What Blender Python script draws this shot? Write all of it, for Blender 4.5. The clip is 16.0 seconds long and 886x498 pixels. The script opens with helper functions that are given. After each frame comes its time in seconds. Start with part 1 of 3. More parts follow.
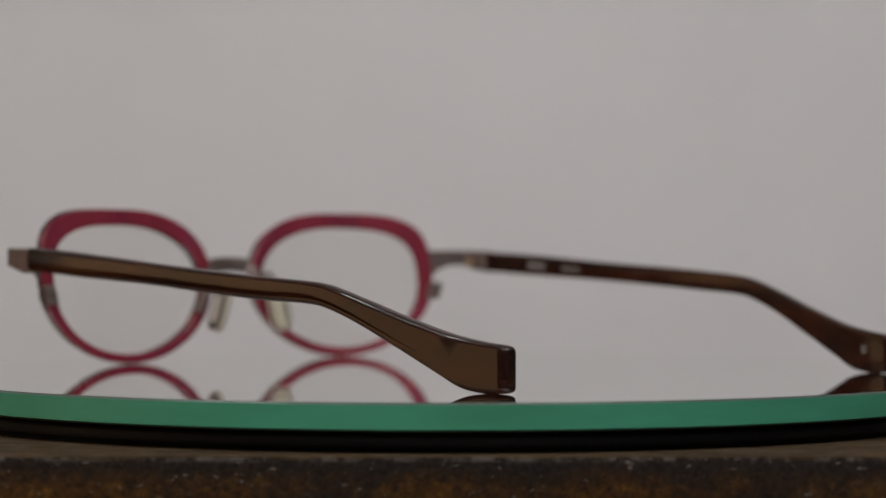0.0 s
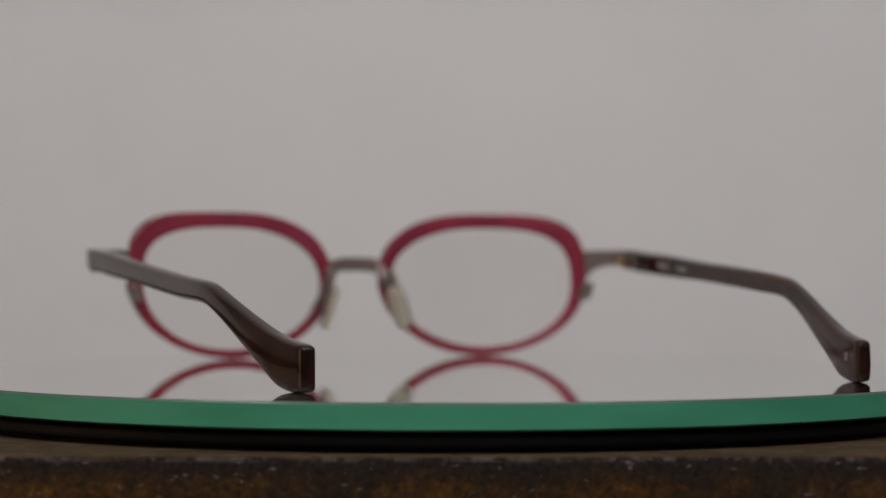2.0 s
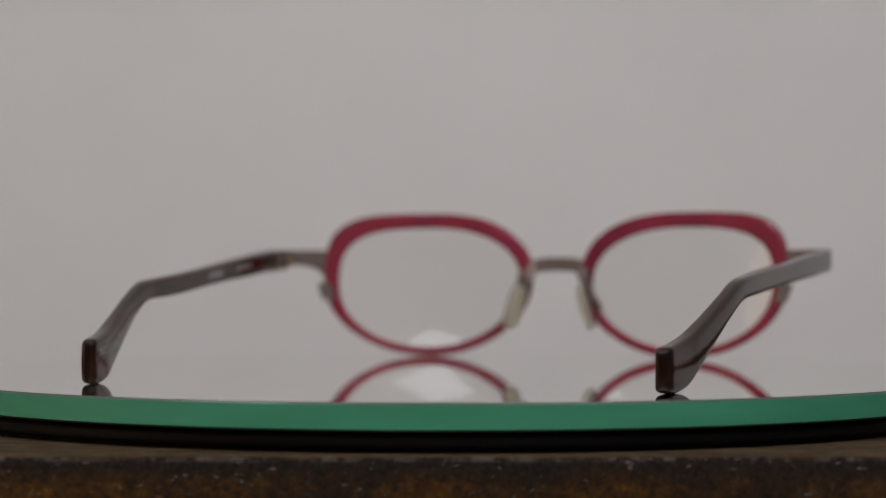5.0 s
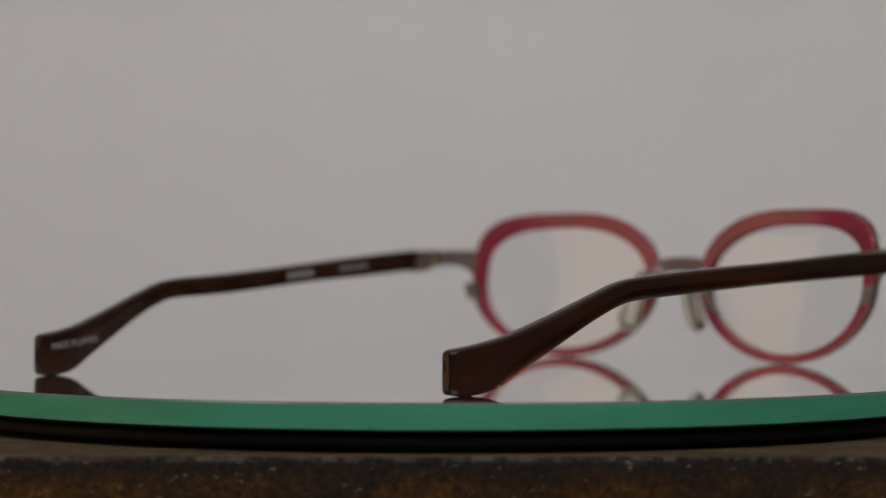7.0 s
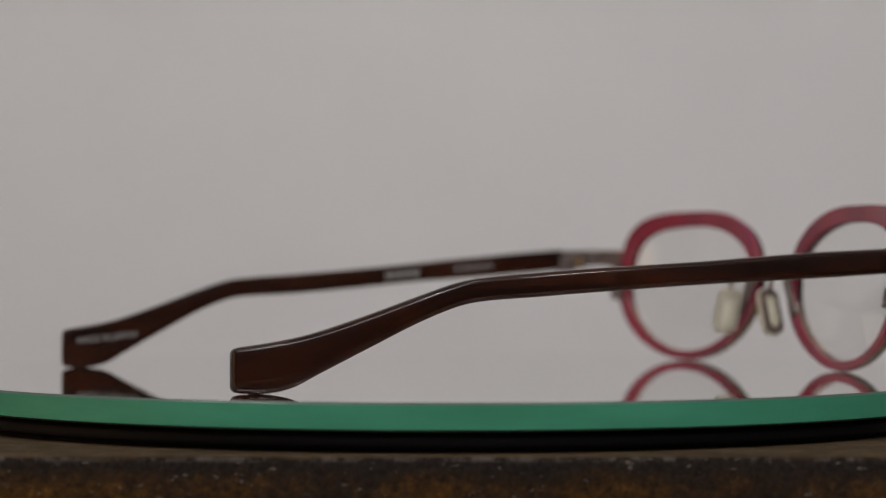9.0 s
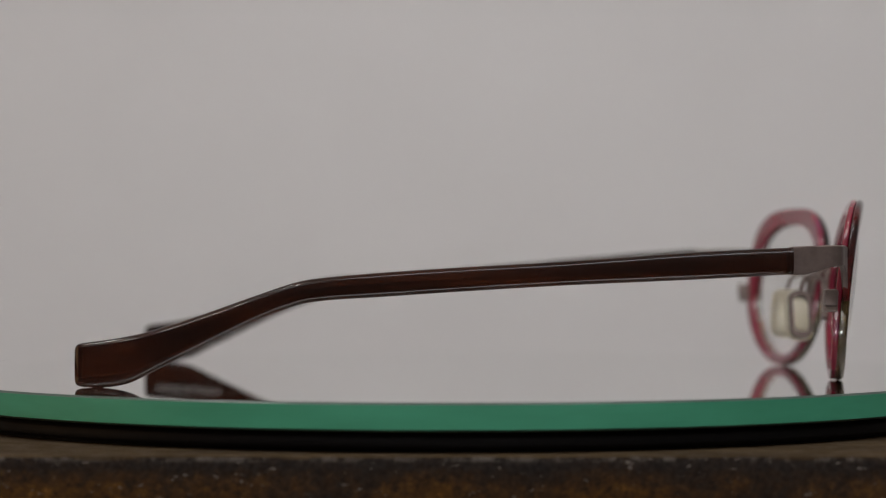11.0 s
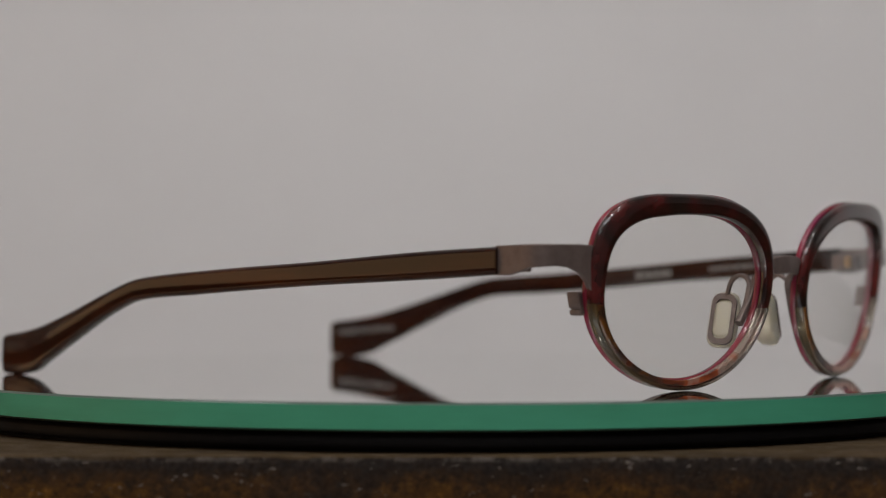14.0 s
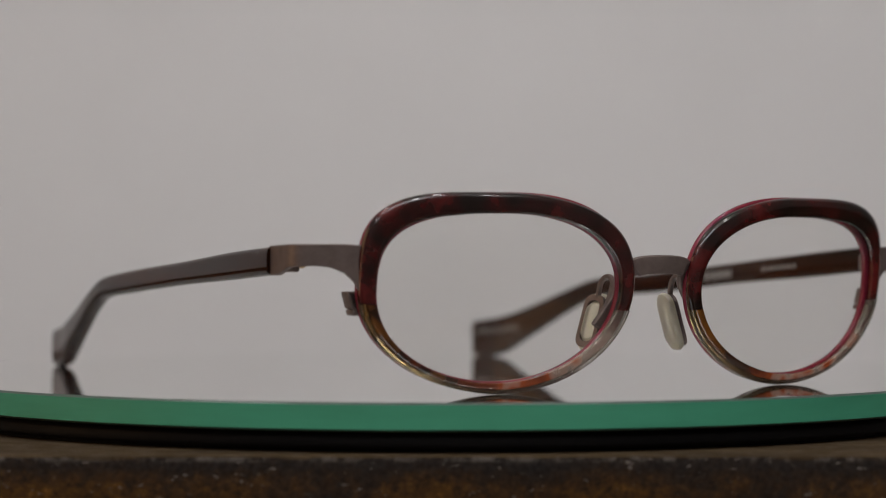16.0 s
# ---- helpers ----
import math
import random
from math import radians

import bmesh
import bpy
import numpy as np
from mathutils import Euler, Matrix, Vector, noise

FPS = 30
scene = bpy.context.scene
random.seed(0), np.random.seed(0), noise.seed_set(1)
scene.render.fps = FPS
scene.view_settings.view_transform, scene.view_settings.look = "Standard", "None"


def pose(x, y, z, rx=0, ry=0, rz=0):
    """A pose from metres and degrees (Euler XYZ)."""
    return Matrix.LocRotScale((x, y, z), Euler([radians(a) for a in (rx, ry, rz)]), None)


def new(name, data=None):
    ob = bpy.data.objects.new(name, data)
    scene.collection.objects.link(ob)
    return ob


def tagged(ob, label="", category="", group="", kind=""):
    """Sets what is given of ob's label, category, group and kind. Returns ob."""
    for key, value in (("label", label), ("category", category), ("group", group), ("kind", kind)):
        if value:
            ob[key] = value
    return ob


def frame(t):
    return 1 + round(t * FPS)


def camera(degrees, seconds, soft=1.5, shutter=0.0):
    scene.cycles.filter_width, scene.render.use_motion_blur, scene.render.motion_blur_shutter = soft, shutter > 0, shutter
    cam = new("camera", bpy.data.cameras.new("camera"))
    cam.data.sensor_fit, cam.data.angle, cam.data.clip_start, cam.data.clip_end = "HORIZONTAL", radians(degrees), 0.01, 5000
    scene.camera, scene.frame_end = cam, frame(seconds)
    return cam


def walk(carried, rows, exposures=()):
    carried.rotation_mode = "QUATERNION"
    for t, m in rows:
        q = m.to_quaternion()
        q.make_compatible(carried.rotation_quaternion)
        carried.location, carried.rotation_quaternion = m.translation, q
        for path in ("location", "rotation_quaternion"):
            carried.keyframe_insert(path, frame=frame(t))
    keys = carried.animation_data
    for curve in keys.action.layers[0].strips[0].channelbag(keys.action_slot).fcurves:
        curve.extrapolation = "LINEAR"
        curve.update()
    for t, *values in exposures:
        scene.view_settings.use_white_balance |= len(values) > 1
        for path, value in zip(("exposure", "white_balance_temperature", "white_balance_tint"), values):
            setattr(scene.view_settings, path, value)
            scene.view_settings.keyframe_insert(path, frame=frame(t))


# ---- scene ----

MM = 0.001

# ---- camera: stands still, a long lens just above the glass plate ----
cam = camera(22.17, 16.0, soft=1.0)
cam.data.dof.use_dof = True
cam.data.dof.focus_distance = 0.42
cam.data.dof.aperture_fstop = 13.5
EYE = pose(0.0, -0.4923, 0.0235, 90.37, 0.0, 0.12)
walk(cam, [(0.0, EYE), (16.0, EYE)], [(0.0, -0.04), (6.2, -0.04), (6.8, -0.13), (8.3, -0.12), (8.9, -0.01), (11.0, 0.0), (16.0, -0.02)])

# ---- light ----
LAMP_POWER = 14.9
WARM_GLOW_POWER = 2.0
world = bpy.data.worlds.new("room_air")
scene.world = world
world.use_nodes = True
world.node_tree.nodes["Background"].inputs[0].default_value = (0.75, 0.78, 0.85, 1)
world.node_tree.nodes["Background"].inputs[1].default_value = 0.05


def area_lamp(name, m, sx, sy, power, colour):
    data = bpy.data.lights.new(name, "AREA")
    data.shape, data.size, data.size_y, data.energy, data.color = "RECTANGLE", sx, sy, power, colour
    ob = new(name, data)
    ob.matrix_world = m
    return ob


# added panel above, with no known lamp there, gives general room light
area_lamp("added_panel_light", pose(0.3, -1.75, 1.655), 1.5, 0.9, LAMP_POWER, (0.94, 0.975, 1.0))
# warm glow added on the left, in place of a lit wall
area_lamp("warm_glow_light", pose(-1.59, -0.32, 0.30, 0, -90, 0), 1.2, 1.02, WARM_GLOW_POWER, (1.0, 0.60, 0.33))


BULBS = ((-0.75, -1.10), (0.40, -1.05), (1.30, -1.10), (-0.74, -0.10), (-1.25, -1.45), (0.45, -0.42))
for bx, by in BULBS:
    bulb_light = bpy.data.lights.new("bulb_light", "POINT")
    bulb_light.energy, bulb_light.shadow_soft_size, bulb_light.color = 8.6, 0.055, (1.0, 0.975, 0.985)
    new("bulb_light", bulb_light).location = (bx, by, 1.47)


# ---- materials ----
class Mat:
    """A node material with a principled shader and small helpers."""

    def __init__(self, name, colour=(0.5, 0.5, 0.5), rough=0.5, metal=0.0):
        self.m = bpy.data.materials.new(name)
        self.m.use_nodes = True
        self.t = self.m.node_tree
        self.b = self.t.nodes["Principled BSDF"]
        self.put("Base Color", (*colour, 1))
        self.put("Roughness", rough)
        self.put("Metallic", metal)
        self.coord = self.t.nodes.new("ShaderNodeTexCoord").outputs["Object"]

    def put(self, key, value):
        self.b.inputs[key].default_value = value

    def link(self, a, b):
        self.t.links.new(a, b)

    def noise(self, scale, detail=4.0, rough=0.6, stretch=(1, 1, 1)):
        mp = self.t.nodes.new("ShaderNodeMapping")
        mp.inputs["Scale"].default_value = stretch
        self.link(self.coord, mp.inputs["Vector"])
        n = self.t.nodes.new("ShaderNodeTexNoise")
        n.inputs["Scale"].default_value = scale
        n.inputs["Detail"].default_value = detail
        n.inputs["Roughness"].default_value = rough
        self.link(mp.outputs[0], n.inputs["Vector"])
        return n.outputs["Fac"]

    def ramp(self, fac, stops):
        r = self.t.nodes.new("ShaderNodeValToRGB")
        e = r.color_ramp.elements
        while len(e) < len(stops):
            e.new(0.5)
        for el, (pos, col) in zip(e, stops):
            el.position, el.color = pos, (*col, 1)
        self.link(fac, r.inputs["Fac"])
        return r.outputs["Color"]

    def mix(self, fac, a, b, mode="MIX"):
        n = self.t.nodes.new("ShaderNodeMix")
        n.data_type, n.blend_type = "RGBA", mode
        ins = [n.inputs[0], n.inputs[6], n.inputs[7]]
        for sock, val in zip(ins, (fac, a, b)):
            if isinstance(val, (int, float)):
                sock.default_value = val
            elif isinstance(val, tuple):
                sock.default_value = (*val, 1)
            else:
                self.link(val, sock)
        return n.outputs[2]

    def bump(self, height, strength, dist):
        n = self.t.nodes.new("ShaderNodeBump")
        n.inputs["Strength"].default_value = strength
        n.inputs["Distance"].default_value = dist
        self.link(height, n.inputs["Height"])
        self.link(n.outputs[0], self.b.inputs["Normal"])


def paint(name, colour, rough=0.85):
    m = Mat(name, colour, rough)
    col = m.mix(0.10, colour, m.ramp(m.noise(7.0, 3.0), [(0.3, (0.35, 0.33, 0.32)), (0.7, (0.9, 0.9, 0.9))]), "MULTIPLY")
    m.link(col, m.b.inputs["Base Color"])
    m.bump(m.noise(900.0, 2.0), 0.15, 0.0003)
    return m.m


WALL = paint("grey_white_wall_paint", (0.568, 0.568, 0.572))
ROOM = paint("room_wall_paint", (0.26, 0.24, 0.225))
CEIL = paint("ceiling_paint", (0.75, 0.74, 0.72))


def make_floor():
    m = Mat("brown_floor", (0.2, 0.14, 0.1), 0.5)
    m.link(m.ramp(m.noise(6.0, 5.0, 0.6, (1, 12, 1)), [(0.3, (0.14, 0.09, 0.06)), (0.7, (0.27, 0.19, 0.13))]), m.b.inputs["Base Color"])
    return m.m


FLOOR = make_floor()


def make_glass_top():
    m = Mat("glass_face", (0.84, 0.86, 0.85), 0.02, 1.0)
    m.put("IOR", 1.52)
    m.link(m.ramp(m.noise(60.0, 4.0), [(0.35, (0.018, 0.018, 0.018)), (0.75, (0.05, 0.05, 0.05))]), m.b.inputs["Roughness"])
    return m.m


def make_glass_edge():
    m = Mat("green_glass_edge", (0.045, 0.30, 0.17), 0.45)
    m.put("Specular IOR Level", 0.3)
    col = m.ramp(m.noise(30.0, 4.0, 0.6, (1, 1, 6)), [(0.3, (0.035, 0.195, 0.113)), (0.7, (0.048, 0.250, 0.152))])
    m.link(col, m.b.inputs["Base Color"])
    m.put("IOR", 1.5)
    return m.m


GLASS_TOP, GLASS_EDGE = make_glass_top(), make_glass_edge()
GLASS_ARRIS = Mat("ground_glass_arris", (0.04, 0.07, 0.055), 0.35).m


def make_black():
    m = Mat("black_plastic", (0.004, 0.0035, 0.0035), 0.5)
    m.put("Specular IOR Level", 0.05)
    m.link(m.ramp(m.noise(150.0, 3.0, 0.6, (1, 1, 5)), [(0.3, (0.35, 0.35, 0.35)), (0.8, (0.55, 0.55, 0.55))]), m.b.inputs["Roughness"])
    return m.m


BLACK = make_black()


def make_wood(name, dark):
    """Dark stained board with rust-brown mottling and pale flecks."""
    m = Mat(name, (0.05, 0.035, 0.025), 0.85)
    m.put("Specular IOR Level", 0.06)
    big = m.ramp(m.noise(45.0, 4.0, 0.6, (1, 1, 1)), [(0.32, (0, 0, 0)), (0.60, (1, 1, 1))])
    rust = m.ramp(m.noise(950.0, 7.0, 0.78, (0.7, 1, 0.8)), [(0.36, (0.015, 0.010, 0.006)), (0.56, (0.066, 0.030, 0.0070)), (0.74, (0.19, 0.095, 0.022))])
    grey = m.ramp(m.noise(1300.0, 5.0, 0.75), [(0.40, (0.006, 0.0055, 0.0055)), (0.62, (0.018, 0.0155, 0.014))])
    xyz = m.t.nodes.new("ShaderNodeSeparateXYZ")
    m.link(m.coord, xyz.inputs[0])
    # mottling is faint along the top and full strength lower down
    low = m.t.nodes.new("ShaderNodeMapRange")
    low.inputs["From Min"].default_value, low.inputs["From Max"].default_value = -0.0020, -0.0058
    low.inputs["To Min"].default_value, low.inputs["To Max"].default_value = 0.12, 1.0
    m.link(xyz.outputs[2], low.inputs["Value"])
    mottle_mask = m.mix(1.0, big, low.outputs[0], "MULTIPLY")
    col = m.mix(mottle_mask, grey, rust)
    fleck = m.ramp(m.noise(800.0, 3.0, 0.6, (0.55, 1, 1.3)), [(0.665, (0, 0, 0)), (0.70, (1, 1, 1))])
    col = m.mix(fleck, col, (0.115, 0.10, 0.088))
    worn = m.t.nodes.new("ShaderNodeMapRange")
    worn.inputs["From Min"].default_value, worn.inputs["From Max"].default_value = -0.0013, -0.0005
    m.link(xyz.outputs[2], worn.inputs["Value"])
    rub = m.ramp(m.noise(260.0, 5.0, 0.7, (1, 1, 1)), [(0.46, (0, 0, 0)), (0.60, (0.8, 0.8, 0.8))])
    col = m.mix(m.mix(1.0, rub, worn.outputs[0], "MULTIPLY"), col, (0.105, 0.092, 0.08))
    if not dark:
        col = m.mix(0.8, col, m.ramp(m.noise(30.0, 4.0, 0.6, (1, 4, 1)), [(0.35, (0.026, 0.0160, 0.0072)), (0.65, (0.060, 0.040, 0.019))]))
    m.link(col, m.b.inputs["Base Color"])
    m.bump(m.noise(700.0, 5.0, 0.7), 0.4, 0.0004)
    return m.m


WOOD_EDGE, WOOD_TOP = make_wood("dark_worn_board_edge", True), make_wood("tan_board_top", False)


def make_tortoise():
    """Polished dark red acetate with black clouds."""
    m = Mat("red_tortoise_acetate", (0.1, 0.01, 0.01), 0.09)
    col = m.ramp(m.noise(125.0, 4.0, 0.55, (0.85, 0.6, 0.9)), [(0.44, (0.006, 0.0028, 0.0026)), (0.54, (0.030, 0.0042, 0.0040)), (0.66, (0.082, 0.0080, 0.0080))])
    m.link(col, m.b.inputs["Base Color"])
    m.put("IOR", 1.5)
    m.put("Coat Weight", 0.08)
    m.put("Coat Roughness", 0.06)
    return m.m


def make_amber(cx):
    """Acetate that runs from dark brown over amber to clear across a lens centred at cx metres."""
    m = Mat("amber_streak_acetate", (0.8, 0.7, 0.5), 0.08)
    xyz = m.t.nodes.new("ShaderNodeSeparateXYZ")
    m.link(m.coord, xyz.inputs[0])
    run = m.t.nodes.new("ShaderNodeMath")
    run.operation, run.inputs[1].default_value, run.inputs[2].default_value = "MULTIPLY_ADD", -0.31 / 0.0241, 0.09 + 0.31 * cx / 0.0241
    m.link(xyz.outputs[0], run.inputs[0])
    f = m.t.nodes.new("ShaderNodeMath")
    f.operation, f.inputs[1].default_value = "MULTIPLY_ADD", 0.80
    m.link(m.noise(175.0, 1.8, 0.5, (1, 0.5, 0.9)), f.inputs[0])
    m.link(run.outputs[0], f.inputs[2])
    col = m.ramp(f.outputs[0], [(0.13, (0.12, 0.042, 0.007)), (0.27, (0.016, 0.007, 0.005)), (0.43, (0.075, 0.015, 0.005)), (0.56, (0.22, 0.040, 0.008)), (0.76, (0.58, 0.50, 0.42))])
    m.link(col, m.b.inputs["Base Color"])
    m.link(m.ramp(f.outputs[0], [(0.50, (0.10, 0.10, 0.10)), (0.78, (0.93, 0.93, 0.93))]), m.b.inputs["Transmission Weight"])
    m.put("IOR", 1.49)
    return m.m


def make_clear(cx):
    """Glossy acetate, olive brown on one side of a lens centred at cx metres and nearly clear on the other."""
    m = Mat("clear_olive_acetate", (0.6, 0.55, 0.45), 0.06)
    xyz = m.t.nodes.new("ShaderNodeSeparateXYZ")
    m.link(m.coord, xyz.inputs[0])
    run = m.t.nodes.new("ShaderNodeMath")
    run.operation, run.inputs[1].default_value, run.inputs[2].default_value = "MULTIPLY_ADD", -0.30 / 0.0241, 0.08 + 0.30 * cx / 0.0241
    m.link(xyz.outputs[0], run.inputs[0])
    f = m.t.nodes.new("ShaderNodeMath")
    f.operation, f.inputs[1].default_value = "MULTIPLY_ADD", 0.80
    m.link(m.noise(120.0, 3.0, 0.5), f.inputs[0])
    m.link(run.outputs[0], f.inputs[2])
    col = m.ramp(f.outputs[0], [(0.22, (0.28, 0.190, 0.080)), (0.42, (0.20, 0.122, 0.065)), (0.60, (0.33, 0.27, 0.23)), (0.82, (0.52, 0.49, 0.45))])
    m.link(col, m.b.inputs["Base Color"])
    m.put("Transmission Weight", 0.90)
    m.put("IOR", 1.49)
    return m.m


def make_raspberry():
    m = Mat("raspberry_acetate", (0.27, 0.03, 0.075), 0.10)
    col = m.ramp(m.noise(70.0, 3.0, 0.5), [(0.35, (0.118, 0.0095, 0.025)), (0.60, (0.163, 0.013, 0.027)), (0.78, (0.135, 0.014, 0.055))])
    m.link(col, m.b.inputs["Base Color"])
    m.put("Subsurface Weight", 0.08)
    m.put("Subsurface Radius", (0.003, 0.0006, 0.0008))
    m.put("Subsurface Scale", 1.0)
    m.put("IOR", 1.5)
    return m.m


def make_brown():
    """Dark brown see-through acetate with long streaks."""
    m = Mat("brown_acetate", (0.06, 0.03, 0.016), 0.08)
    col = m.ramp(m.noise(260.0, 3.0, 0.55, (1, 0.06, 1)), [(0.30, (0.011, 0.0030, 0.0019)), (0.52, (0.030, 0.0073, 0.0031)), (0.68, (0.070, 0.0170, 0.0054)), (0.82, (0.19, 0.054, 0.013))])
    m.link(col, m.b.inputs["Base Color"])
    m.put("Transmission Weight", 0.72)
    m.put("IOR", 1.36)
    m.put("Specular IOR Level", 0.28)
    m.bump(m.noise(420.0, 2.0, 0.5, (1, 0.05, 1)), 0.10, 0.0002)
    return m.m


def make_metal():
    m = Mat("brown_titanium", (0.15, 0.12, 0.11), 0.48, 0.6)
    m.link(m.ramp(m.noise(500.0, 3.0), [(0.3, (0.105, 0.080, 0.073)), (0.7, (0.14, 0.108, 0.098))]), m.b.inputs["Base Color"])
    m.bump(m.noise(4000.0, 2.0), 0.12, 0.00005)
    return m.m


AMBER = {1: make_amber(0.0323), -1: make_amber(-0.0323)}
CLEAR = {1: make_clear(0.0323), -1: make_clear(-0.0323)}
TORTOISE, RASP, BROWN, METAL = make_tortoise(), make_raspberry(), make_brown(), make_metal()
GOLD = Mat("brass_screw", (0.55, 0.38, 0.18), 0.3, 1.0).m
SILVER = Mat("silver_print", (0.20, 0.197, 0.192), 0.5, 0.0).m


def make_pad():
    m = Mat("cream_silicone", (0.74, 0.70, 0.54), 0.32)
    m.link(m.ramp(m.noise(400.0, 3.0), [(0.3, (0.82, 0.77, 0.60)), (0.7, (0.93, 0.89, 0.75))]), m.b.inputs["Base Color"])
    m.put("Subsurface Weight", 0.15)
    m.put("Subsurface Radius", (0.002, 0.0018, 0.0012))
    m.put("Subsurface Scale", 1.0)
    m.put("Transmission Weight", 0.74)
    m.put("IOR", 1.41)
    return m.m


PAD = make_pad()


def make_lens():
    """Thin demo lens: clear, mirrors a little by angle."""
    m = bpy.data.materials.new("clear_lens")
    m.use_nodes = True
    t = m.node_tree
    out = t.nodes["Material Output"]
    t.nodes.remove(t.nodes["Principled BSDF"])
    lw = t.nodes.new("ShaderNodeLayerWeight")
    lw.inputs["Blend"].default_value = 0.5
    p5 = t.nodes.new("ShaderNodeMath")
    p5.operation, p5.inputs[1].default_value = "POWER", 5.0
    t.links.new(lw.outputs["Facing"], p5.inputs[0])
    fr = t.nodes.new("ShaderNodeMath")
    fr.operation, fr.inputs[1].default_value, fr.inputs[2].default_value = "MULTIPLY_ADD", 0.5, 0.035
    t.links.new(p5.outputs[0], fr.inputs[0])
    tr = t.nodes.new("ShaderNodeBsdfTransparent")
    tr.inputs[0].default_value = (0.985, 0.985, 0.98, 1)
    gl = t.nodes.new("ShaderNodeBsdfGlossy")
    gl.inputs["Roughness"].default_value = 0.01
    mx = t.nodes.new("ShaderNodeMixShader")
    t.links.new(fr.outputs[0], mx.inputs[0])
    t.links.new(tr.outputs[0], mx.inputs[1])
    t.links.new(gl.outputs[0], mx.inputs[2])
    t.links.new(mx.outputs[0], out.inputs["Surface"])
    return m


LENS = make_lens()


def glow(name, colour, strength):
    m = bpy.data.materials.new(name)
    m.use_nodes = True
    t = m.node_tree
    t.nodes.remove(t.nodes["Principled BSDF"])
    e = t.nodes.new("ShaderNodeEmission")
    e.inputs[0].default_value, e.inputs[1].default_value = (*colour, 1), strength
    t.links.new(e.outputs[0], t.nodes["Material Output"].inputs["Surface"])
    return m


# ---- building helpers ----
def mesh_ob(name, bm, mats, smooth=True):
    bmesh.ops.recalc_face_normals(bm, faces=bm.faces)
    me = bpy.data.meshes.new(name)
    bm.to_mesh(me)
    bm.free()
    for m in (mats if isinstance(mats, (list, tuple)) else [mats]):
        me.materials.append(m)
    if smooth:
        me.shade_smooth()
        me.set_sharp_from_angle(angle=radians(38))
    return new(name, me)


def part(name, bm, material, parent, label=""):
    ob = mesh_ob(name, bm, material)
    ob.parent = parent
    return tagged(ob, label)


def box_bm(x0, y0, z0, x1, y1, z1, bevel=0.0, segments=2):
    bm = bmesh.new()
    bmesh.ops.create_cube(bm, size=1.0, matrix=Matrix.LocRotScale(((x0 + x1) / 2, (y0 + y1) / 2, (z0 + z1) / 2), None, (x1 - x0, y1 - y0, z1 - z0)))
    if bevel:
        bmesh.ops.bevel(bm, geom=bm.edges[:], offset=bevel, segments=segments, affect="EDGES", profile=0.5)
    return bm


def lathe_bm(profile, steps=160):
    """profile: rows of (radius, z, material index of the band that begins there)."""
    bm = bmesh.new()
    rings = []
    for r, z, _ in profile:
        rings.append([bm.verts.new((r * math.cos(a), r * math.sin(a), z)) for a in (2 * math.pi * i / steps for i in range(steps))])
    for k in range(len(rings) - 1):
        for i in range(steps):
            j = (i + 1) % steps
            bm.faces.new((rings[k][i], rings[k][j], rings[k + 1][j], rings[k + 1][i])).material_index = profile[k][2]
    bm.faces.new(rings[0]).material_index = profile[0][2]
    bm.faces.new(rings[-1]).material_index = profile[-1][2]
    return bm


def loft_bm(rings, closed=False):
    """Rings of points joined to a skin; capped at both ends unless closed."""
    bm = bmesh.new()
    vs = [[bm.verts.new(p) for p in ring] for ring in rings]
    n = len(vs[0])
    for k in range(len(vs) - (0 if closed else 1)):
        a, b = vs[k], vs[(k + 1) % len(vs)]
        for i in range(n):
            j = (i + 1) % n
            bm.faces.new((a[i], a[j], b[j], b[i]))
    if not closed:
        bm.faces.new(vs[0])
        bm.faces.new(vs[-1])
    return bm


def rounded(w, h, r, n=4):
    """A rounded rectangle w by h about the origin."""
    pts = []
    for cx, cy, a0 in ((1, 1, 0), (-1, 1, 90), (-1, -1, 180), (1, -1, 270)):
        for i in range(n + 1):
            a = radians(a0 + 90 * i / n)
            pts.append((cx * (w / 2 - r) + r * math.cos(a), cy * (h / 2 - r) + r * math.sin(a)))
    return pts


def smooth_curve(points, per=8):
    """Catmull-Rom through rows of numbers."""
    p = [np.array(q, float) for q in points]
    p = [2 * p[0] - p[1]] + p + [2 * p[-1] - p[-2]]
    out = []
    for i in range(1, len(p) - 2):
        for k in range(per):
            t = k / per
            out.append(0.5 * (2 * p[i] + (p[i + 1] - p[i - 1]) * t + (2 * p[i - 1] - 5 * p[i] + 4 * p[i + 1] - p[i + 2]) * t * t + (3 * p[i] - p[i - 1] - 3 * p[i + 1] + p[i + 2]) * t ** 3))
    out.append(p[-2])
    return out


def wire_bm(points, w, h, r, per=8, up=(0, 0, 1), n=3):
    """A bar of rounded section w (sideways) by h along a smooth path, in mm."""
    path = [Vector(q) for q in smooth_curve(points, per)]
    rings = []
    side0 = None
    for i, q in enumerate(path):
        d = (path[min(i + 1, len(path) - 1)] - path[max(i - 1, 0)]).normalized()
        s = d.cross(Vector(up))
        if s.length < 0.2:
            s = side0.copy() if side0 else d.cross(Vector((1, 0, 0)))
        s.normalize()
        if side0 and s.dot(side0) < 0:
            s = -s
        side0 = s.copy()
        u = s.cross(d).normalized()
        rings.append([(q + s * a + u * b) * MM for a, b in rounded(w, h, r, n)])
    return loft_bm(rings)


# ---- the room round the table ----
def wall(name, b, mat, label):
    return tagged(mesh_ob(name, box_bm(*b), mat, False), label, "wall", kind="structure")


wall("wall_north", (-1.7, 0.26, -0.9, 1.7, 0.36, 1.7), ROOM, "taupe painted wall behind the table")


